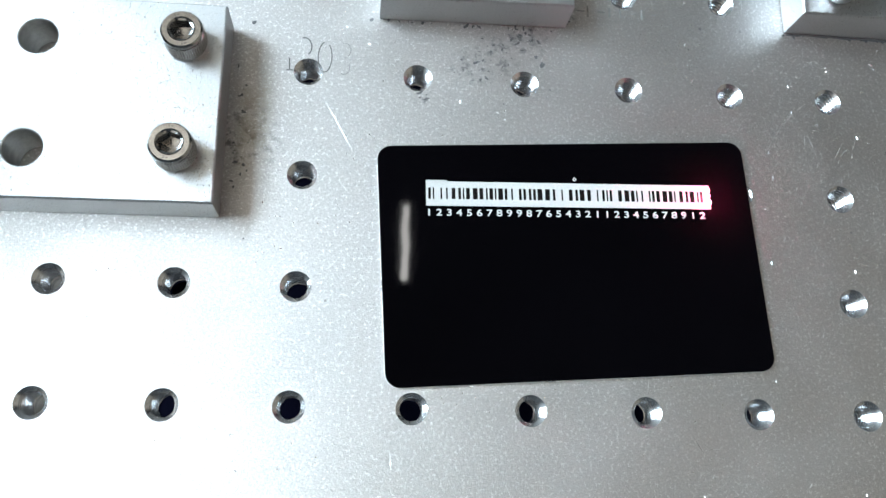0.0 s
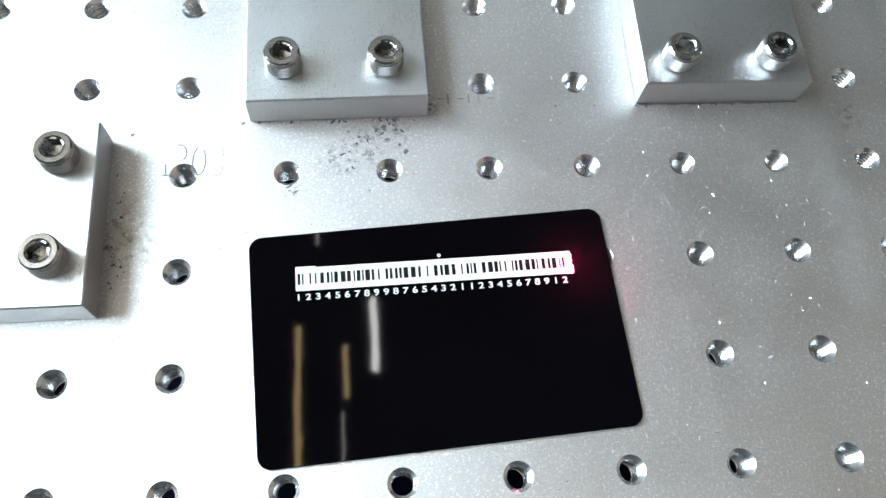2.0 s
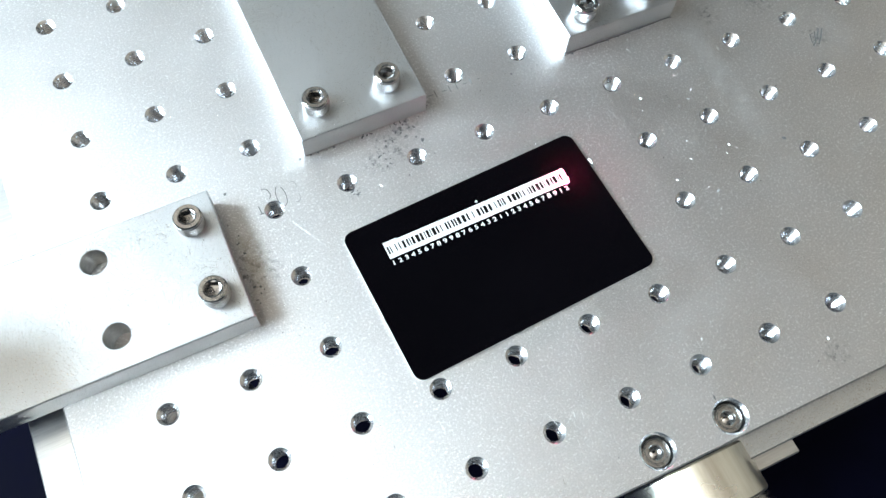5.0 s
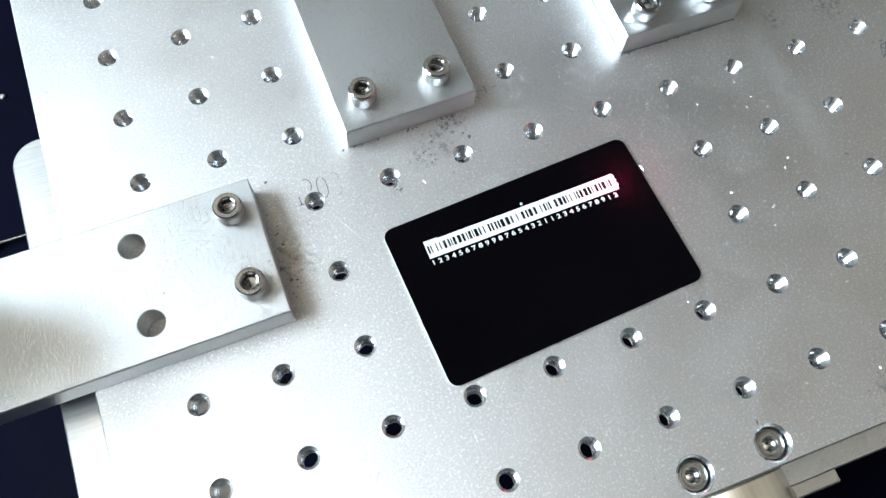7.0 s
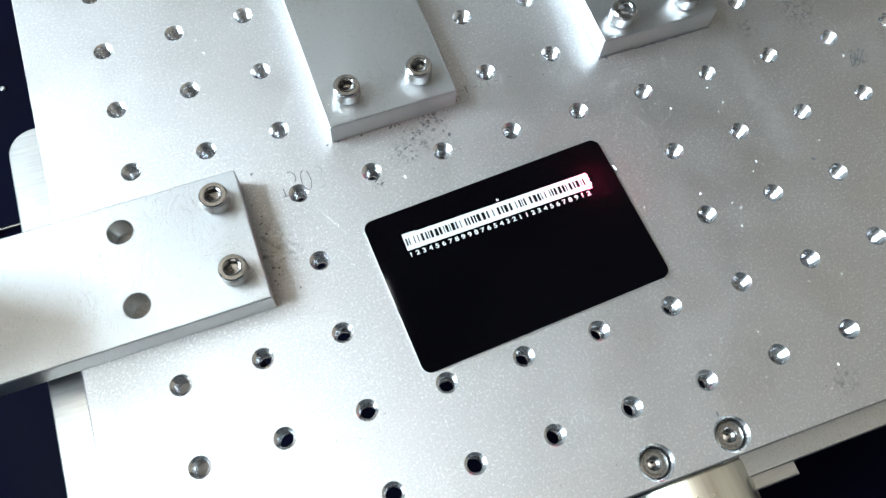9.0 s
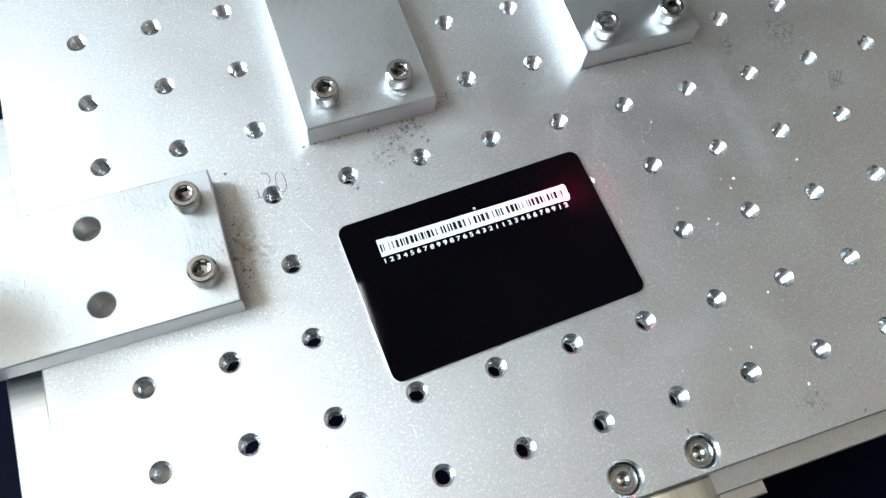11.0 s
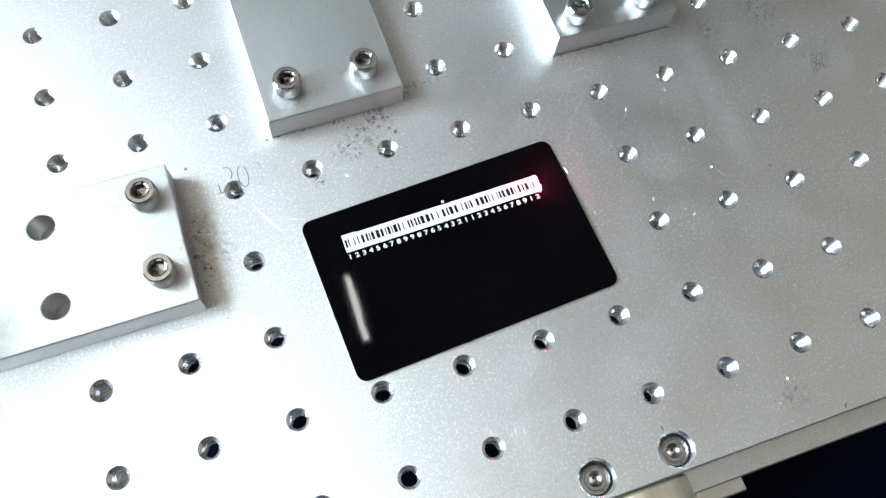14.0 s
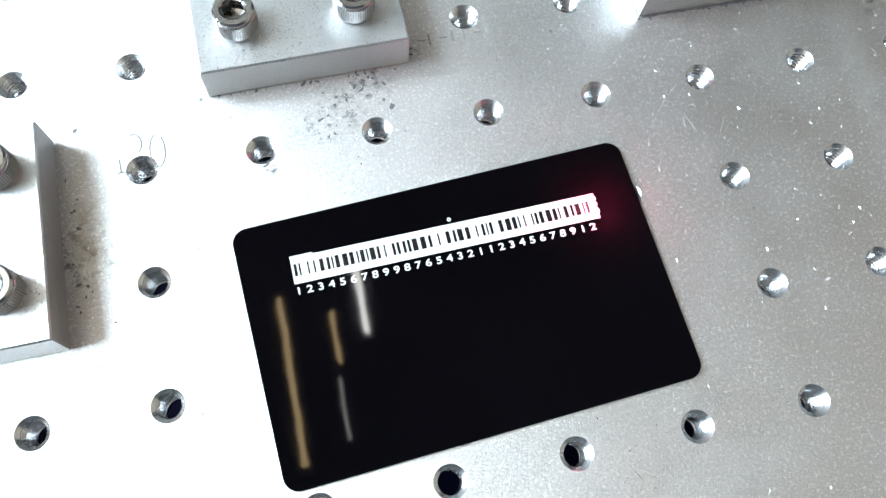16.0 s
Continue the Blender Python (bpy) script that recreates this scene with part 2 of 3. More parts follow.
def drilled_slab(x0, x1, y0, y1, z0, z1, holes, cell, c=0.4, n=32):
    """A chamfered slab with round holes (x, y, profile); the profile lists (radius, z) from the mouth down. Material 0 outside, 1 in the holes."""
    bm = bmesh.new()
    half = cell / 2
    xs = sorted({round(v, 4) for v in [x0 + c, x1 - c] + [h[0] + s * half for h in holes for s in (-1, 1)]})
    ys = sorted({round(v, 4) for v in [y0 + c, y1 - c] + [h[1] + s * half for h in holes for s in (-1, 1)]})
    where = {(round(h[0] - half, 4), round(h[1] - half, 4)): h for h in holes}
    made = {}

    def v(x, y, z):
        key = (round(x, 4), round(y, 4), round(z, 4))
        if key not in made:
            made[key] = bm.verts.new((x, y, z))
        return made[key]

    for xa, xb in zip(xs, xs[1:]):
        for ya, yb in zip(ys, ys[1:]):
            h = where.get((xa, ya))
            if h is None or abs(xb - xa - cell) > 1e-3:
                bm.faces.new((v(xa, ya, z1), v(xb, ya, z1), v(xb, yb, z1), v(xa, yb, z1)))
                continue
            hx, hy, profile = h
            rings = [[bm.verts.new((hx + r * math.cos(2 * math.pi * (k + 0.5) / n), hy + r * math.sin(2 * math.pi * (k + 0.5) / n), z)) for k in range(n)] for r, z in profile]
            q = n // 4
            corners = [v(xb, yb, z1), v(xa, yb, z1), v(xa, ya, z1), v(xb, ya, z1)]
            first = rings[0]
            # one fan per side, joined at the corners
            for s in range(4):
                mid = [first[(s * q + q // 2 + k) % n] for k in range(q + 1)]
                bm.faces.new([corners[(s + 1) % 4], corners[s]] + mid)
            for a, b in zip(rings, rings[1:]):
                for k in range(n):
                    f = bm.faces.new((a[k], b[k], b[(k + 1) % n], a[(k + 1) % n]))
                    f.material_index = 1
    # rim, sides and underside
    rim = [(x, ys[0]) for x in xs] + [(xs[-1], y) for y in ys[1:]] + [(x, ys[-1]) for x in xs[-2::-1]] + [(xs[0], y) for y in ys[-2:0:-1]]

    def outer(x, y):
        return (x0 if x == xs[0] else x1 if x == xs[-1] else x, y0 if y == ys[0] else y1 if y == ys[-1] else y)

    top = [v(x, y, z1) for x, y in rim]
    side = [bm.verts.new((*outer(x, y), z1 - c)) for x, y in rim]
    low = [bm.verts.new((*outer(x, y), z0 + c)) for x, y in rim]
    foot = [bm.verts.new((x, y, z0)) for x, y in rim]
    for a, b in ((top, side), (side, low), (low, foot)):
        for k in range(len(rim)):
            j = (k + 1) % len(rim)
            bm.faces.new((a[k], b[k], b[j], a[j]))
    return bm


def threaded(mouth, root, crest, depth, z, pitch=0.8, chamfer=0.45):
    """Profile of a tapped hole: chamfer, then a V thread, then a plain dark bore."""
    prof = [(mouth, z), (root, z - chamfer)]
    d = chamfer
    while d + pitch < depth:
        prof += [(crest, z - d - pitch * 0.42), (crest, z - d - pitch * 0.72), (root, z - d - pitch * 0.96), (root, z - d - pitch)]
        d += pitch
    return prof + [(crest, z - d - 0.2), (crest, z - 10.0)]


# ---- unseen room, its tones chosen to shape the bounced light ----
def room_slab(name, x0, x1, y0, y1, z0, z1, mat, label, category):
    ob = part(name, box(x0, x1, y0, y1, z0, z1), mat, None)
    return tagged(ob, label, category, kind="structure")


room_slab("floor", -1700, 1700, -1700, 1700, -1000, -900, NAVY, "dark workshop floor under the marking bench", "floor")
room_slab("ceiling", -1700, 1700, -1700, 1700, 2400, 2480, CEILING, "unseen beige ceiling added to bounce warm light", "ceiling")
room_slab("wall_north", -1700, 1700, 1700, 1800, -900, 2400, WALL, "unseen dark grey wall added to close the room", "wall")
room_slab("wall_south", -1700, 1700, -1800, -1700, -900, 2400, WALL_DARK, "unseen black wall added to darken reflections in the block fronts", "wall")
room_slab("wall_east", 1700, 1800, -1700, 1700, -900, 2400, WALL_TAN, "unseen tan wall added to warm the light from the east", "wall")
WEST = thing("wall_west", "unseen dark grey wall with a tall window opening", "wall", kind="structure")
for y0, y1, z0, z1 in ((-1700, -500, -900, 2400), (1200, 1700, -900, 2400), (-500, 1200, -900, 500), (-500, 1200, 2250, 2400)):
    part("wall_panel", box(-1800, -1700, y0, y1, z0, z1), WALL, WEST)

# ---- bench ----
bench = thing("marking_bench", "dark navy laminate bench below the fixture", "bench", (0, 0, -900))
part("bench_top", box(-700, 700, -600, 800, 720, 760, 3), NAVY, bench)
for sx in (-640, 640):
    for sy in (-540, 740):
        part("leg", box(sx - 30, sx + 30, sy - 30, sy + 30, 0, 720, 3), BLACK_PAINT, bench)

def along_x(profile, n=24):
    bm = lathe(profile, n)
    bmesh.ops.rotate(bm, cent=(0, 0, 0), matrix=Matrix.Rotation(radians(90), 3, "Y"), verts=bm.verts)
    return bm


pin = thing("guide_pin", "thin grey steel rod with a rounded pale knob on the bench", "rod", (-178, 173, -137.2))
smooth(part("rod", along_x([(0, 2.4), (0.9, 2.4), (0.9, 96), (0, 96)]), DARK_STEEL, pin))
smooth(part("knob", along_x([(0, -3.6), (1.6, -3.2), (2.6, -1.8), (2.75, 0), (2.4, 1.6), (1.2, 2.4), (0, 2.4)]), ALU_RAW, pin))
stud = part("bench_stud", lathe([(1.5, 0), (1.5, 0.7), (1.1, 1.2), (0, 1.35)], 24), ALU_RAW, None, at=(-160, 258.5, -139.95))
tagged(smooth(stud), "small bright stud head in the bench top", "stud")

# ---- fixture plate ----
GRID = 25.0
SCREW_SEATS = ((50.0, -42.0), (75.0, -42.0))
HOLE = threaded(3.32, 3.0, 2.48, 9.0, 0.0, pitch=1.0, chamfer=0.26)
holes = [(i * GRID, j * GRID, HOLE) for i in range(-3, 9) for j in range(-1, 12)]
SEAT = [(5.55, 0.0), (4.85, -0.8), (4.8, -9.4), (0.6, -9.4)]
holes += [(x, y, SEAT) for x, y in SCREW_SEATS]
bm = drilled_slab(-102, 226.5, -48.5, 300, -10, 0, holes, 12.0, c=0.5, n=32)
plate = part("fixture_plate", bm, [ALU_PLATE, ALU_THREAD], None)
tagged(plate, "bead-blasted aluminium fixture plate with rows of tapped holes", "fixture plate")
smooth(plate, 30)

# ---- carrier under the plate ----
lower = part("carrier_plate", rounded_slab(-115.5, -66, -30, 134, -22, -10.05, 9, 0.5), ALU_RAW, None)
tagged(smooth(lower), "pale milled aluminium carrier plate with rounded corners under the fixture plate", "carrier plate")
rail = thing("side_rail", "grey aluminium side rail under the fixture plate", "rail", (0, 0, -22))
smooth(part("rail_body", rounded_slab(74, 240, -55.5, -30, 0, 9, 0.6, 0.4), ALU_BLOCK, rail))
part("shim", box(74.5, 224, -46.2, -30.5, 9.05, 11.95, 0.3), ALU_RAW, rail)
part("bracket", box(83.5, 99.5, -60.2, -31, -12, -0.05, 0.6), ALU_RAW, rail)
for x, y in ((-62.5, 37.5), (-62.5, 262.5), (187.5, 12.5), (187.5, 262.5)):
    foot = part("support_post", lathe([(0, -140), (8, -140), (8, -10.05), (0, -10.05)], 24), BLACK_PAINT, None)
    foot.location = (x * MM, y * MM, 0)
    tagged(smooth(foot), "black round post carrying the fixture", "post", "posts under the fixture")

collar = thing("drive_collar", "polished brass and steel drive collar beside the rail", "collar", (63, -48.9, -25))


def lying(profile, n=48):
    bm = lathe(profile, n)
    bmesh.ops.rotate(bm, cent=(0, 0, 0), matrix=Matrix.Rotation(radians(90), 3, "X"), verts=bm.verts)
    return bm


smooth(part("sleeve", lying([(0, 0), (20, 0), (20.5, 0.6), (20.5, 15.4), (20, 16), (0, 16)]), BRASS, collar, "pale brass sleeve"))
smooth(part("end_ring", lying([(0, 16.05), (19.4, 16.05), (19.4, 16.5), (20.2, 16.6), (20.2, 40), (0, 40)]), STEEL, collar, "steel end ring"))
smooth(part("drive_post", lathe([(0, -115), (9, -115), (9, -19), (0, -19)], 24), BLACK_PAINT, collar, at=(0, -20, 0)))


# ---- screws ----
def hex_ring(bm, af, z, n):
    vs = []
    for k in range(n):
        a = 2 * math.pi * k / n
        d = (a + math.pi / 6) % (math.pi / 3) - math.pi / 6
        r = af / 2 / math.cos(d)
        vs.append(bm.verts.new((r * math.cos(a), r * math.sin(a), z)))
    return vs


def screw_head(radius, height, af, depth, ridges=0, n=96):
    """A socket head: knurled side, chamfered rim, hexagonal recess with a conical floor."""
    bm = bmesh.new()
    loops = []

    def ring(r, z, knurl=0.0):
        loops.append([bm.verts.new(((r + (knurl if k % 2 else 0)) * math.cos(2 * math.pi * k / n), (r + (knurl if k % 2 else 0)) * math.sin(2 * math.pi * k / n), z)) for k in range(n)])

    ring(radius - 0.3, 0)
    ring(radius - 0.15, 0.3)
    if ridges:
        ring(radius - 0.17, 0.45, 0.2)
        ring(radius - 0.17, height - 1.35, 0.2)
        ring(radius - 0.16, height - 1.2)
    ring(radius - 0.02, height - 0.75)
    ring(radius - 0.12, height - 0.35)
    ring(radius - 0.5, height)
    ring(af * 0.66, height)
    ring(af * 0.60, height - 0.3)
    loops.append(hex_ring(bm, af, height - 0.45, n))
    loops.append(hex_ring(bm, af, height - depth, n))
    for j, (a, b) in enumerate(zip(loops, loops[1:])):
        for k in range(n):
            f = bm.faces.new((a[k], a[(k + 1) % n], b[(k + 1) % n], b[k]))
            f.material_index = 1 if j >= len(loops) - 3 else 0
    tip = bm.verts.new((0, 0, height - depth - 0.7))
    for k in range(n):
        bm.faces.new((loops[-1][k], loops[-1][(k + 1) % n], tip)).material_index = 1
    return bm


def cap_screw(x, y, z, turn, label):
    screw = thing("cap_screw", label, "screw", (x, y, z), turn, "cap screws in the fixture")
    smooth(part("head", screw_head(4.4, 5.8, 4.3, 3.2, ridges=1), [STEEL, DARK_STEEL], screw), 24)
    for k, (deg, wide, tall) in enumerate(((62, 0.2, 0.75), (74, 0.45, 0.2), (84, 0.2, 0.75), (97, 0.4, 0.6), (246, 0.2, 0.7), (258, 0.45, 0.25), (270, 0.2, 0.7))):
        a = radians(deg)
        part("grade_mark", box(-wide / 2, wide / 2, -tall / 2, tall / 2, 0, 0.03), DARK_STEEL if k % 3 else STEEL, screw, at=(3.4 * math.cos(a), 3.4 * math.sin(a), 5.79), turn=deg - 90)
    smooth(part("shank", lathe([(2.0, 0.05), (2.0, -9.5), (1.6, -10), (0, -10)], 20), STEEL, screw))
    return screw


# ---- clamp blocks ----
def clamp_block(label, at, turn, length, width, thick, bored):
    block = drilled_slab(0, width, 0, length, 0, thick, bored, 11.0, c=0.35, n=32)
    ob = part("clamp_block", block, [ALU_BLOCK, ALU_RAW], None, at=at, turn=turn)
    tagged(ob, label, "clamp block", "clamp blocks on the fixture plate")
    return smooth(ob, 30)


def bore(r, thick):
    return [(r + 0.25, thick), (r, thick - 0.25), (r, 0.2)]


T = 9.6
SIDE = "satin aluminium bar screwed flat onto the fixture plate"
clamp_block(SIDE, (-9.2, 89.5, 0.05), 1.1, 135, 44.3, T, [(9.4, 10.1, bore(2.6, T)), (34.4, 10.1, bore(2.6, T))])
clamp_block(SIDE, (90.6, 92.9, 0.05), 0.0, 135, 44.0, T, [(9.4, 7.1, bore(2.6, T)), (34.4, 7.1, bore(2.6, T))])
# the bar that overhangs the plate's edge: its length runs along -x
clamp_block("satin aluminium bar with two open holes, overhanging the plate edge", (-41.8, 39.4, 0.05), 90.6, 150, 45.3, T,
            [(10.6, 8.2, bore(2.6, T)), (35.6, 8.2, bore(2.6, T)), (10.6, 38.0, bore(3.9, T)), (35.6, 38.0, bore(3.9, T))])
# unseen upright, added only to throw the soft shade on this bar
caster = thing("shade_caster", "added unseen black upright casting shade on the overhanging bar", "bracket", (-170, 62, T + 0.1))
part("foot", box(-18, 18, -21, 21, 0, 6, 0.6), BLACK_PAINT, caster)
part("upright", box(-5, 5, -24, 38, 6.05, 110, 0.8), BLACK_PAINT, caster)
for sy in (-16, 16):
    smooth(part("caster_screw", lathe([(3.6, 6.05), (3.8, 6.3), (3.8, 9.2), (3.4, 9.6), (1.8, 9.6), (1.8, 7.8), (0, 7.6)], 24), STEEL, caster, at=(-11.5, sy, 0)))

SCREW = "nickel-plated socket cap screw with a knurled head"
for x, y, a in ((-50, 50, 10), (-50, 75, 32), (0, 100, 5), (25, 100, 41), (100, 100, 22), (125, 100, 50)):
    cap_screw(x, y, T + 0.1, a, SCREW)

for x, y in SCREW_SEATS:
    sunk = thing("sunk_screw", "steel socket screw sunk into the plate", "screw", (x, y, -5.15), 15, "sunk screws in the plate")
    head = part("head", lathe([(4.3, -4.2), (4.45, -4.0), (4.45, 2.6), (4.2, 2.9), (3.75, 2.95), (3.55, 2.72), (3.3, 2.72), (3.1, 2.95), (2.3, 2.95), (2.1, 2.7), (2.05, 1.5)], 64), SCREW_GREY, sunk)
    smooth(head, 24)
    smooth(part("socket_floor", lathe([(2.05, 1.5), (1.6, 1.62), (1.0, 1.95), (0.5, 2.1), (0, 2.14)], 40), STEEL, sunk), 40)

# ---- card ----
CARD_TURN = 3.65
card = thing("black_card", "glossy black plastic card with a white laser-marked barcode", "card", (35.3, 33.4, 0.1), CARD_TURN)
smooth(part("card_body", rounded_slab(-42.6, 42.6, -26.8, 26.8, 0, 0.8, 3.2, 0.12, 10), CARD_BLACK, card), 30)
smooth(part("card_edge", rounded_slab(-42.72, 42.72, -26.92, 26.92, 0.02, 0.5, 3.3, 0.1, 10), ALU_BRIGHT, card, "bright cut aluminium rim"), 30)
code = part("barcode_panel", box(-32.7, 32.7, -2.85, 2.85, 0, 0.03), MARK_WHITE, card, "white laser-bleached barcode field", (0.5, 14.3, 0.8), -1.9)
part("panel_step", box(-32.7, -28.0, 2.8, 3.15, 0, 0.03), MARK_WHITE, code)
# bar and gap widths in modules, by turns
MODULES = "221614143322123342331232124224162223222243432" "616332243361422122633423214161222334232143322431222"
module, x = 63.6 / sum(int(c) for c in MODULES), -32.2
for k, c in enumerate(MODULES):
    if k % 2 == 0:
        part("bar", box(x, x + (int(c) + 0.3) * module, -1.27, 1.37, 0.03, 0.05), MARK_BLACK, code)
    x += int(c) * module


def lettering(text, size, spread=1.0):
    """Flat lettering in the built-in font, as a mesh in millimetres with its foot at the origin."""
    cu = bpy.data.curves.new("lettering", "FONT")
    cu.body, cu.size, cu.extrude, cu.space_character, cu.offset = text, size, 0.012, spread, 0.02 * size
    ob = new("lettering", cu)
    me = bpy.data.meshes.new_from_object(ob.evaluated_get(bpy.context.evaluated_depsgraph_get()))
    bpy.data.objects.remove(ob)
    bm = bmesh.new()
    bm.from_mesh(me)
    bmesh.ops.scale(bm, vec=(1.25, 1, 1), verts=bm.verts)
    bpy.data.meshes.remove(me)
    return bm


DIGITS = "12345678998765432112345678912"
for k, ch in enumerate(DIGITS):
    part("digit", lettering(ch, 2.15), MARK_WHITE, code, at=(-32.75 + k * 2.235, -5.1, 0.012))

mark = bmesh.new()
loops = [[mark.verts.new((r * math.cos(math.pi / 2 * k), r * math.sin(math.pi / 2 * k), z)) for k in range(4)] for r, z in ((0.55, 0), (0.55, 0.03), (0.25, 0.03), (0.25, 0))]
for a, b in zip(loops, loops[1:]):
    for k in range(4):
        mark.faces.new((a[k], a[(k + 1) % 4], b[(k + 1) % 4], b[k]))
part("registration_mark", mark, MARK_WHITE, card, "tiny white diamond mark", (1.7, 18.1, 0.8))

# marking point of the laser
spark = thing("laser_spark", "tiny pink-white laser spark at the barcode end", "laser spark", (67.6, 48.9, 0.97))
for dx, dy, r in ((-0.9, 2.2, 0.35), (-0.4, 1.5, 0.5), (-0.3, -1.4, 0.6), (-0.9, -2.2, 0.4), (-0.2, 0.2, 0.3)):
    part("spark_point", lathe([(0, 0), (r, 0), (r * 0.8, 0.25), (0, 0.4)], 12), LASER, spark, at=(dx, dy, 0))

# ---- handwriting, grime, painted contact shade and scratches on the plate ----
def stroke(points, width, height=0.03):
    """A flat pen stroke through the points."""
    bm = bmesh.new()
    left, right = [], []
    for k, p in enumerate(points):
        a, b = points[max(k - 1, 0)], points[min(k + 1, len(points) - 1)]
        d = Vector((b[0] - a[0], b[1] - a[1], 0)).normalized()
        nrm = Vector((-d.y, d.x, 0)) * width / 2
        left.append(bm.verts.new(Vector((*p, height)) + nrm))
        right.append(bm.verts.new(Vector((*p, height)) - nrm))
    for k in range(len(points) - 1):
        bm.faces.new((left[k], right[k], right[k + 1], left[k + 1]))
    return bm


def arc(cx, cy, rx, ry, a0, a1, n=14):
    return [(cx + rx * math.cos(radians(a0 + (a1 - a0) * k / n)), cy + ry * math.sin(radians(a0 + (a1 - a0) * k / n))) for k in range(n + 1)]


note = thing("pencil_note", "faint pencilled figures beside a tapped hole", "writing", (0, 0, 0.02))
part("figure", stroke(arc(-26.2, 81.2, 1.7, 2.3, 110, -55), 0.28), PENCIL, note)
part("figure", stroke(arc(-21.4, 78.9, 1.55, 3.8, 100, 415, 24), 0.26), PENCIL, note)
part("figure", stroke(arc(-16.8, 81.0, 1.2, 1.7, 120, -60), 0.16), FADED, note)
part("figure", stroke(arc(-17.0, 76.6, 1.3, 1.8, 30, -120), 0.16), FADED, note)
part("figure", stroke([(-29.4, 78.2), (-29.2, 75.2)], 0.28), PENCIL, note)
part("figure", stroke([(-30.0, 75.1), (-28.4, 75.2)], 0.25), PENCIL, note)

faded = thing("faded_marking", "faded grey printed marking, no longer readable", "writing", (0, 0, 0.02))
for k, (w, h) in enumerate(((2.2, 0.35), (0.5, 3.0), (1.8, 0.4), (0.5, 2.8), (0.45, 2.6), (1.5, 0.4), (0.5, 2.6), (1.2, 0.4))):
    part("stroke", box(38 + k * 2.7, 38 + k * 2.7 + w, 95.5 - h / 2, 95.5 + h / 2, 0, 0.012), FADED, faded)

rnd = random.Random(3)
bm = bmesh.new()
# last two rows: flecks painting contact shade along two block fronts
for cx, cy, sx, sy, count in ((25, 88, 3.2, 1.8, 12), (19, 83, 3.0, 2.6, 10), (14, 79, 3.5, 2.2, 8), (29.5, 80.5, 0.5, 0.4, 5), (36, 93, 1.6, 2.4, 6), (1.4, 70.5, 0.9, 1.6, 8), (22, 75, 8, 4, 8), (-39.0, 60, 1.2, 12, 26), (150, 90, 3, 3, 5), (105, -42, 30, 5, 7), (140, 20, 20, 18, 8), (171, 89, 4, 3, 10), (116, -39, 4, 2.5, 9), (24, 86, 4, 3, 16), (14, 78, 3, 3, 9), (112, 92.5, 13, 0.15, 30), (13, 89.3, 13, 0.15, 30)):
    for _ in range(count):
        px, py, r = rnd.gauss(cx, sx), rnd.gauss(cy, sy), 0.06 + 0.4 * rnd.random() ** 2
        py = max(py, -46.5)
        n, tilt, long = rnd.randint(5, 8), rnd.uniform(0, 3.14), rnd.uniform(1.0, 2.6)
        vs = []
        for k in range(n):
            a, q = 2 * math.pi * k / n, r * rnd.uniform(0.5, 1.2)
            u, w = q * long * math.cos(a), q * math.sin(a)
            vs.append(bm.verts.new((px + u * math.cos(tilt) - w * math.sin(tilt), py + u * math.sin(tilt) + w * math.cos(tilt), 0.02)))
        bm.faces.new(vs)
# irregular dark strip that paints the contact shade under a block's front
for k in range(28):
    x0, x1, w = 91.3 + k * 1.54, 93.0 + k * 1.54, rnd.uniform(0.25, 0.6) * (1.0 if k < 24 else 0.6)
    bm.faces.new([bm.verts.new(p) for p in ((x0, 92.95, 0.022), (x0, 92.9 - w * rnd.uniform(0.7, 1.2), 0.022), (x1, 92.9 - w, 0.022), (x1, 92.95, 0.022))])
grime = part("grime_and_shade_flecks", bm, GRIME_SHADE, None)
tagged(grime, "dark oily grime flecks and painted contact shade on the aluminium plate", "grime", kind="stuff")

def scratch(bm, p, q, w, lift):
    """A narrow tapered groove wall, one side raised so that it catches the light."""
    d = Vector((q[0] - p[0], q[1] - p[1], 0)).normalized()
    n = Vector((-d.y, d.x, 0)) * w
    mid = Vector(((p[0] + q[0]) / 2, (p[1] + q[1]) / 2, 0.012))
    a, b = Vector((*p, 0.012)), Vector((*q, 0.012))
    bm.faces.new([bm.verts.new(v) for v in (a, mid - n, b, mid + n + Vector((0, 0, lift)))])


def over_hole(px, py, room=3.9):
    """Whether the spot lies over a tapped hole or a screw seat."""
    near = [(GRID * round(px / GRID), GRID * round(py / GRID), room)] + [(x, y, 6.0) for x, y in SCREW_SEATS]
    return any(math.hypot(px - x, py - y) < r for x, y, r in near)


rnd = random.Random(11)
bm = bmesh.new()
for p, q in (((-22, 70), (-13, 54)), ((32.9, -20.8), (32.5, -24.8)), ((35.3, -21.6), (34.9, -25.2)), ((37.7, -25.8), (41.8, -24.2)), ((78.1, -21.0), (77.8, -17.6)), ((-4.4, -8.0), (-3.9, -12.9)), ((50.4, 3.6), (50.9, 7.4)), ((25, -18), (27, -24)), ((82.8, 60.5), (85.0, 64.5)), ((85.0, 64.5), (87.6, 68.0)), ((87.6, 68.0), (91.0, 71.6)), ((91.0, 71.6), (94.7, 74.6)), ((93.1, 67.2), (92.7, 62.4)), ((93.4, 67.2), (95.6, 60.0)), ((96.3, 85.0), (97.8, 86.0)), ((97.8, 86.0), (99.3, 85.0))):
    scratch(bm, p, q, 0.085, 0.03)
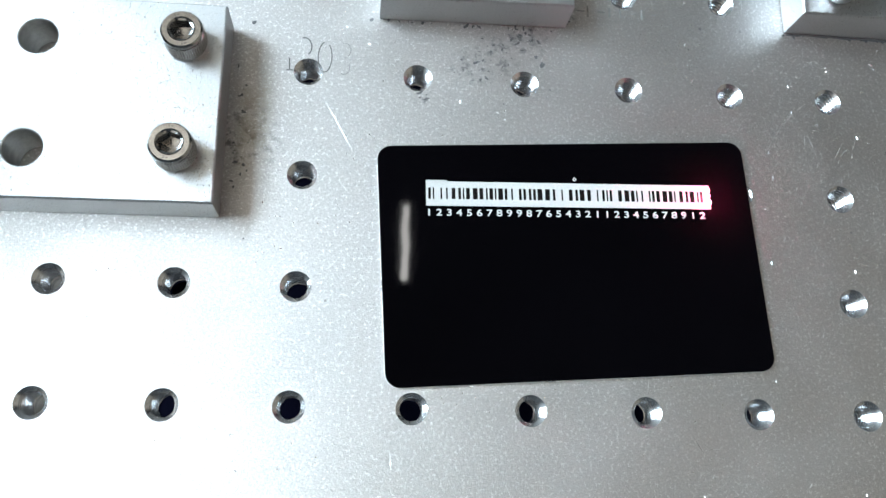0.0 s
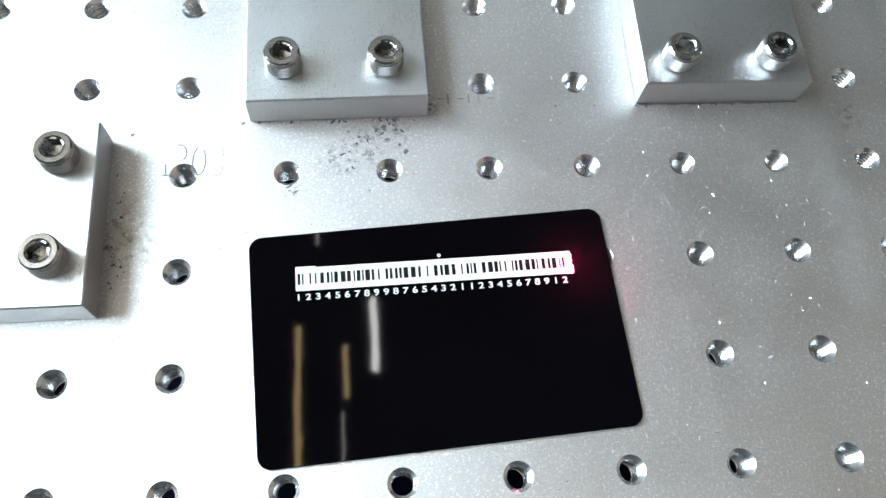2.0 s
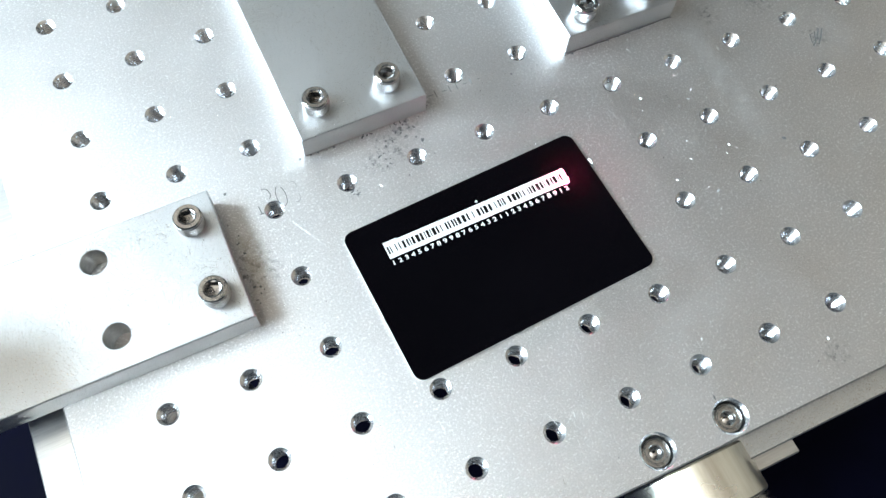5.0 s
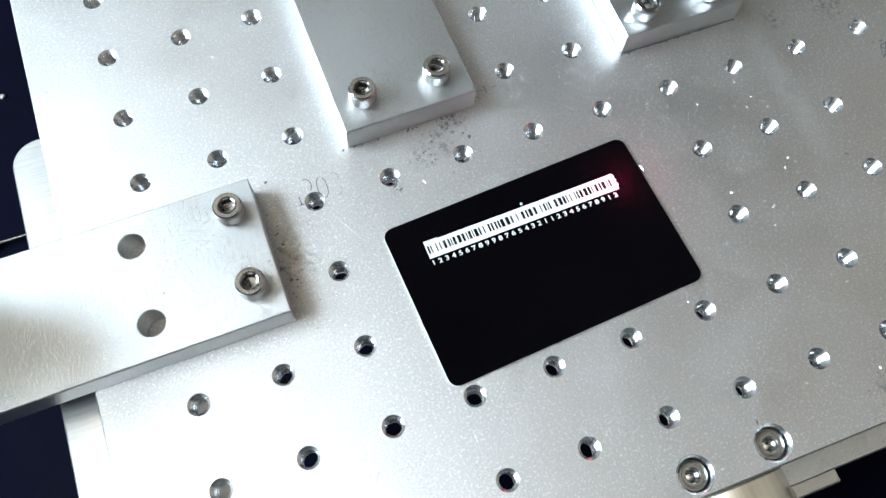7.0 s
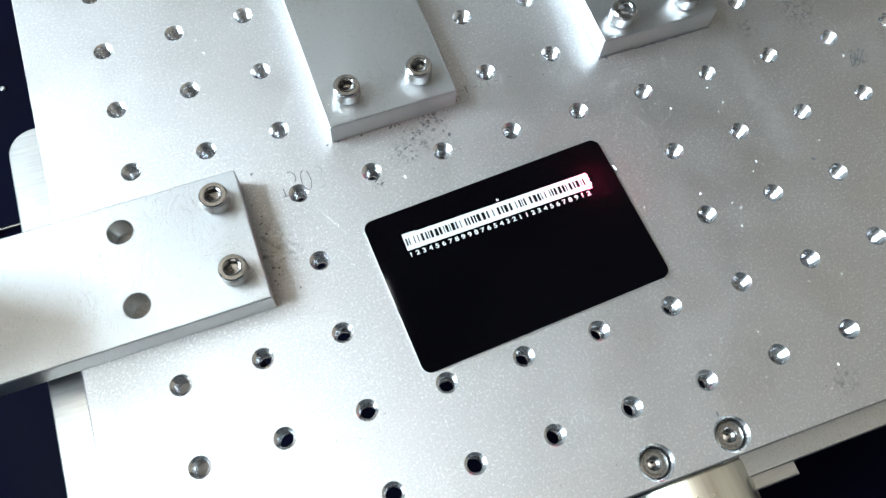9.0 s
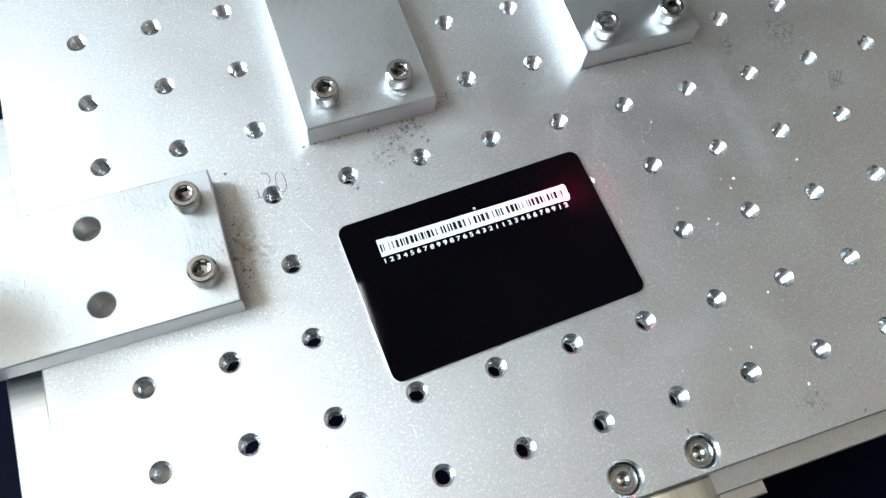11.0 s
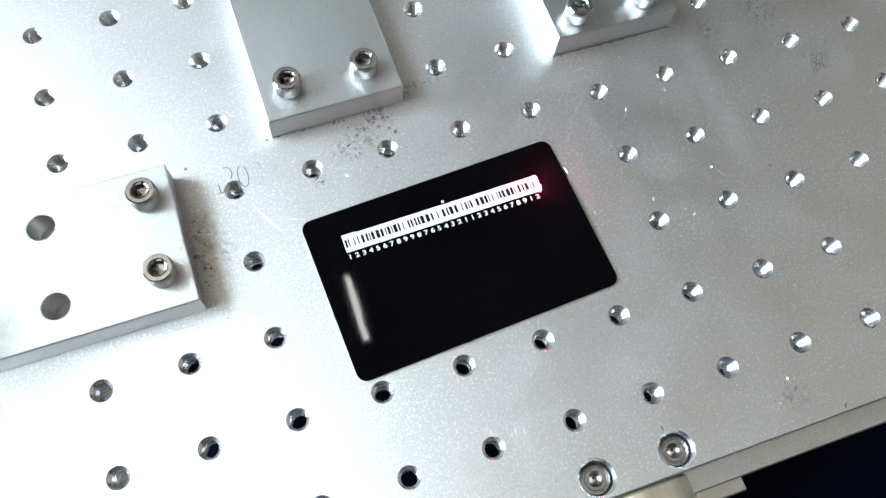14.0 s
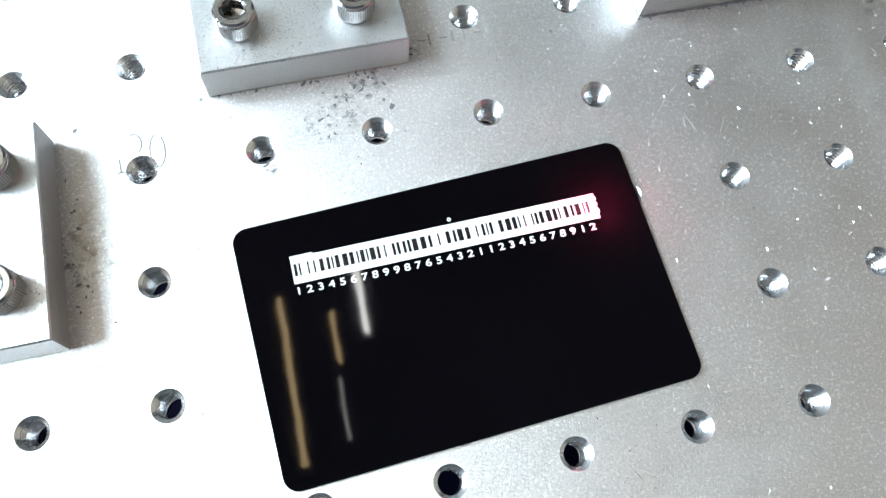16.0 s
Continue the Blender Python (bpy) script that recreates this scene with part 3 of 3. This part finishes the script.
for cx, cy, sx, sy, count in ((45, -25, 18, 8, 16), (105, 60, 25, 25, 26), (90, -10, 30, 15, 18), (-15, 60, 8, 25, 8), (-50, 10, 20, 20, 8), (60, 100, 30, 30, 14), (150, 30, 30, 40, 24)):
    for _ in range(count * 4):
        px, py, a, length = rnd.gauss(cx, sx), rnd.gauss(cy, sy), rnd.gauss(1.8, 0.6), 0.8 + 5.5 * rnd.random() ** 2
        dx, dy, w = math.cos(a) * length / 2, math.sin(a) * length / 2, rnd.uniform(0.025, 0.075)
        if py - abs(dy) < -46 or px + abs(dx) > 222 or any(over_hole(px + f * dx, py + f * dy) for f in (-1, -0.5, 0, 0.5, 1)):
            continue
        scratch(bm, (px - dx, py - dy), (px + dx, py + dy), w * 0.8, rnd.uniform(-0.2, 0.45) * w)
scratches = part("fine_scratches", bm, ALU_BRIGHT, None)
tagged(scratches, "fine bright scratches in the aluminium plate", "scratches", kind="stuff")

rnd = random.Random(29)
bm = bmesh.new()
for _ in range(6500):
    px, py = (rnd.gauss(95, 28), rnd.gauss(50, 32)) if rnd.random() < 0.35 else (rnd.uniform(-98, 222), rnd.uniform(-47, 180))
    if over_hole(px, py) or not (-47 < py < 290 and -98 < px < 222):
        continue
    a, tilt, length, w = rnd.uniform(0, math.pi), rnd.gauss(0, 0.4), 0.15 + 0.75 * rnd.random() ** 3, rnd.uniform(0.03, 0.08)
    dx, dy, nx, ny, up = math.cos(a) * length / 2, math.sin(a) * length / 2, -math.sin(a) * w, math.cos(a) * w, abs(w * math.tan(tilt))
    lo, hi = (0.012, 0.012 + 2 * up) if tilt > 0 else (0.012 + 2 * up, 0.012)
    bm.faces.new([bm.verts.new(p) for p in ((px - dx - nx, py - dy - ny, lo), (px + dx - nx, py + dy - ny, lo), (px + dx + nx, py + dy + ny, hi), (px - dx + nx, py - dy + ny, hi))])
burrs = part("surface_burrs", bm, ALU_BRIGHT, None)
tagged(burrs, "tiny glinting burrs and nicks on the aluminium plate", "nicks", kind="stuff")

scribble = thing("scribbled_mark", "small dark pencil scribble on the plate", "writing", (0, 0, 0.02))
part("scribble_line", stroke([(176.8, 60.8), (179.0, 62.2), (181.0, 66.2), (178.6, 65.4), (177.4, 62.2), (180.4, 63.4), (183.4, 67.0)], 0.5), PENCIL, scribble)
part("scribble_line", stroke([(179.2, 60.6), (181.6, 63.0), (184.6, 66.4)], 0.5), PENCIL, scribble)

# ---- glowing strips over the bench, added for the streaks mirrored in the card ----
def glow_strip(x, y0, y1, z, width, glow_mat, label):
    lamp = thing("glow_strip", label, "lamp", (x, (y0 + y1) / 2, z), group="strip lamps over the bench")
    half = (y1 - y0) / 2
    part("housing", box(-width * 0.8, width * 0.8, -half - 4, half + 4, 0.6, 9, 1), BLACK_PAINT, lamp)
    part("glow_face", rounded_slab(-width / 2, width / 2, -half, half, -0.5, 0.55, width * 0.45, 0.2), glow_mat, lamp)
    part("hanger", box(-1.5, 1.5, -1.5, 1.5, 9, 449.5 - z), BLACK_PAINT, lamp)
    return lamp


glow_strip(18.5, 111, 166, 369, 4.6, LED_WHITE, "small white strip lamp in a black housing")
# added unseen strips: each one only draws a streak on the card
glow_strip(-42, 40, 168, 440, 4.5, STREAK_WARM, "added warm glowing strip, unseen, for a streak mirrored in the card")
glow_strip(-5, 108, 150, 440, 4, STREAK_WARM, "added short warm glowing strip, unseen, for a streak mirrored in the card")
glow_strip(-8, 52, 98, 440, 1.8, STREAK_DIM, "added thin white glowing strip, unseen, for a streak mirrored in the card")
glow_strip(-26, 238, 280, 440, 2.2, STREAK_DIM, "added thin white glowing strip, unseen, for a streak mirrored in the card")

# unseen: head sized so the card mirrors black, column dims the far plate
head = thing("laser_marker", "unseen black laser marker, head and column placed to darken reflections", "laser marker", (120, 150, 450))
part("head_body", box(-215, 215, -150, 150, 0, 190, 6), BLACK_PAINT, head)
part("arm", box(120, 460, 150.5, 189.5, 20, 170, 3), BLACK_PAINT, head)
part("column", box(300, 470, 190, 340, -589.9, 260, 4), BLACK_PAINT, head)
part("column_foot", box(280, 490, 175, 360, -589.95, -570, 3), BLACK_PAINT, head)
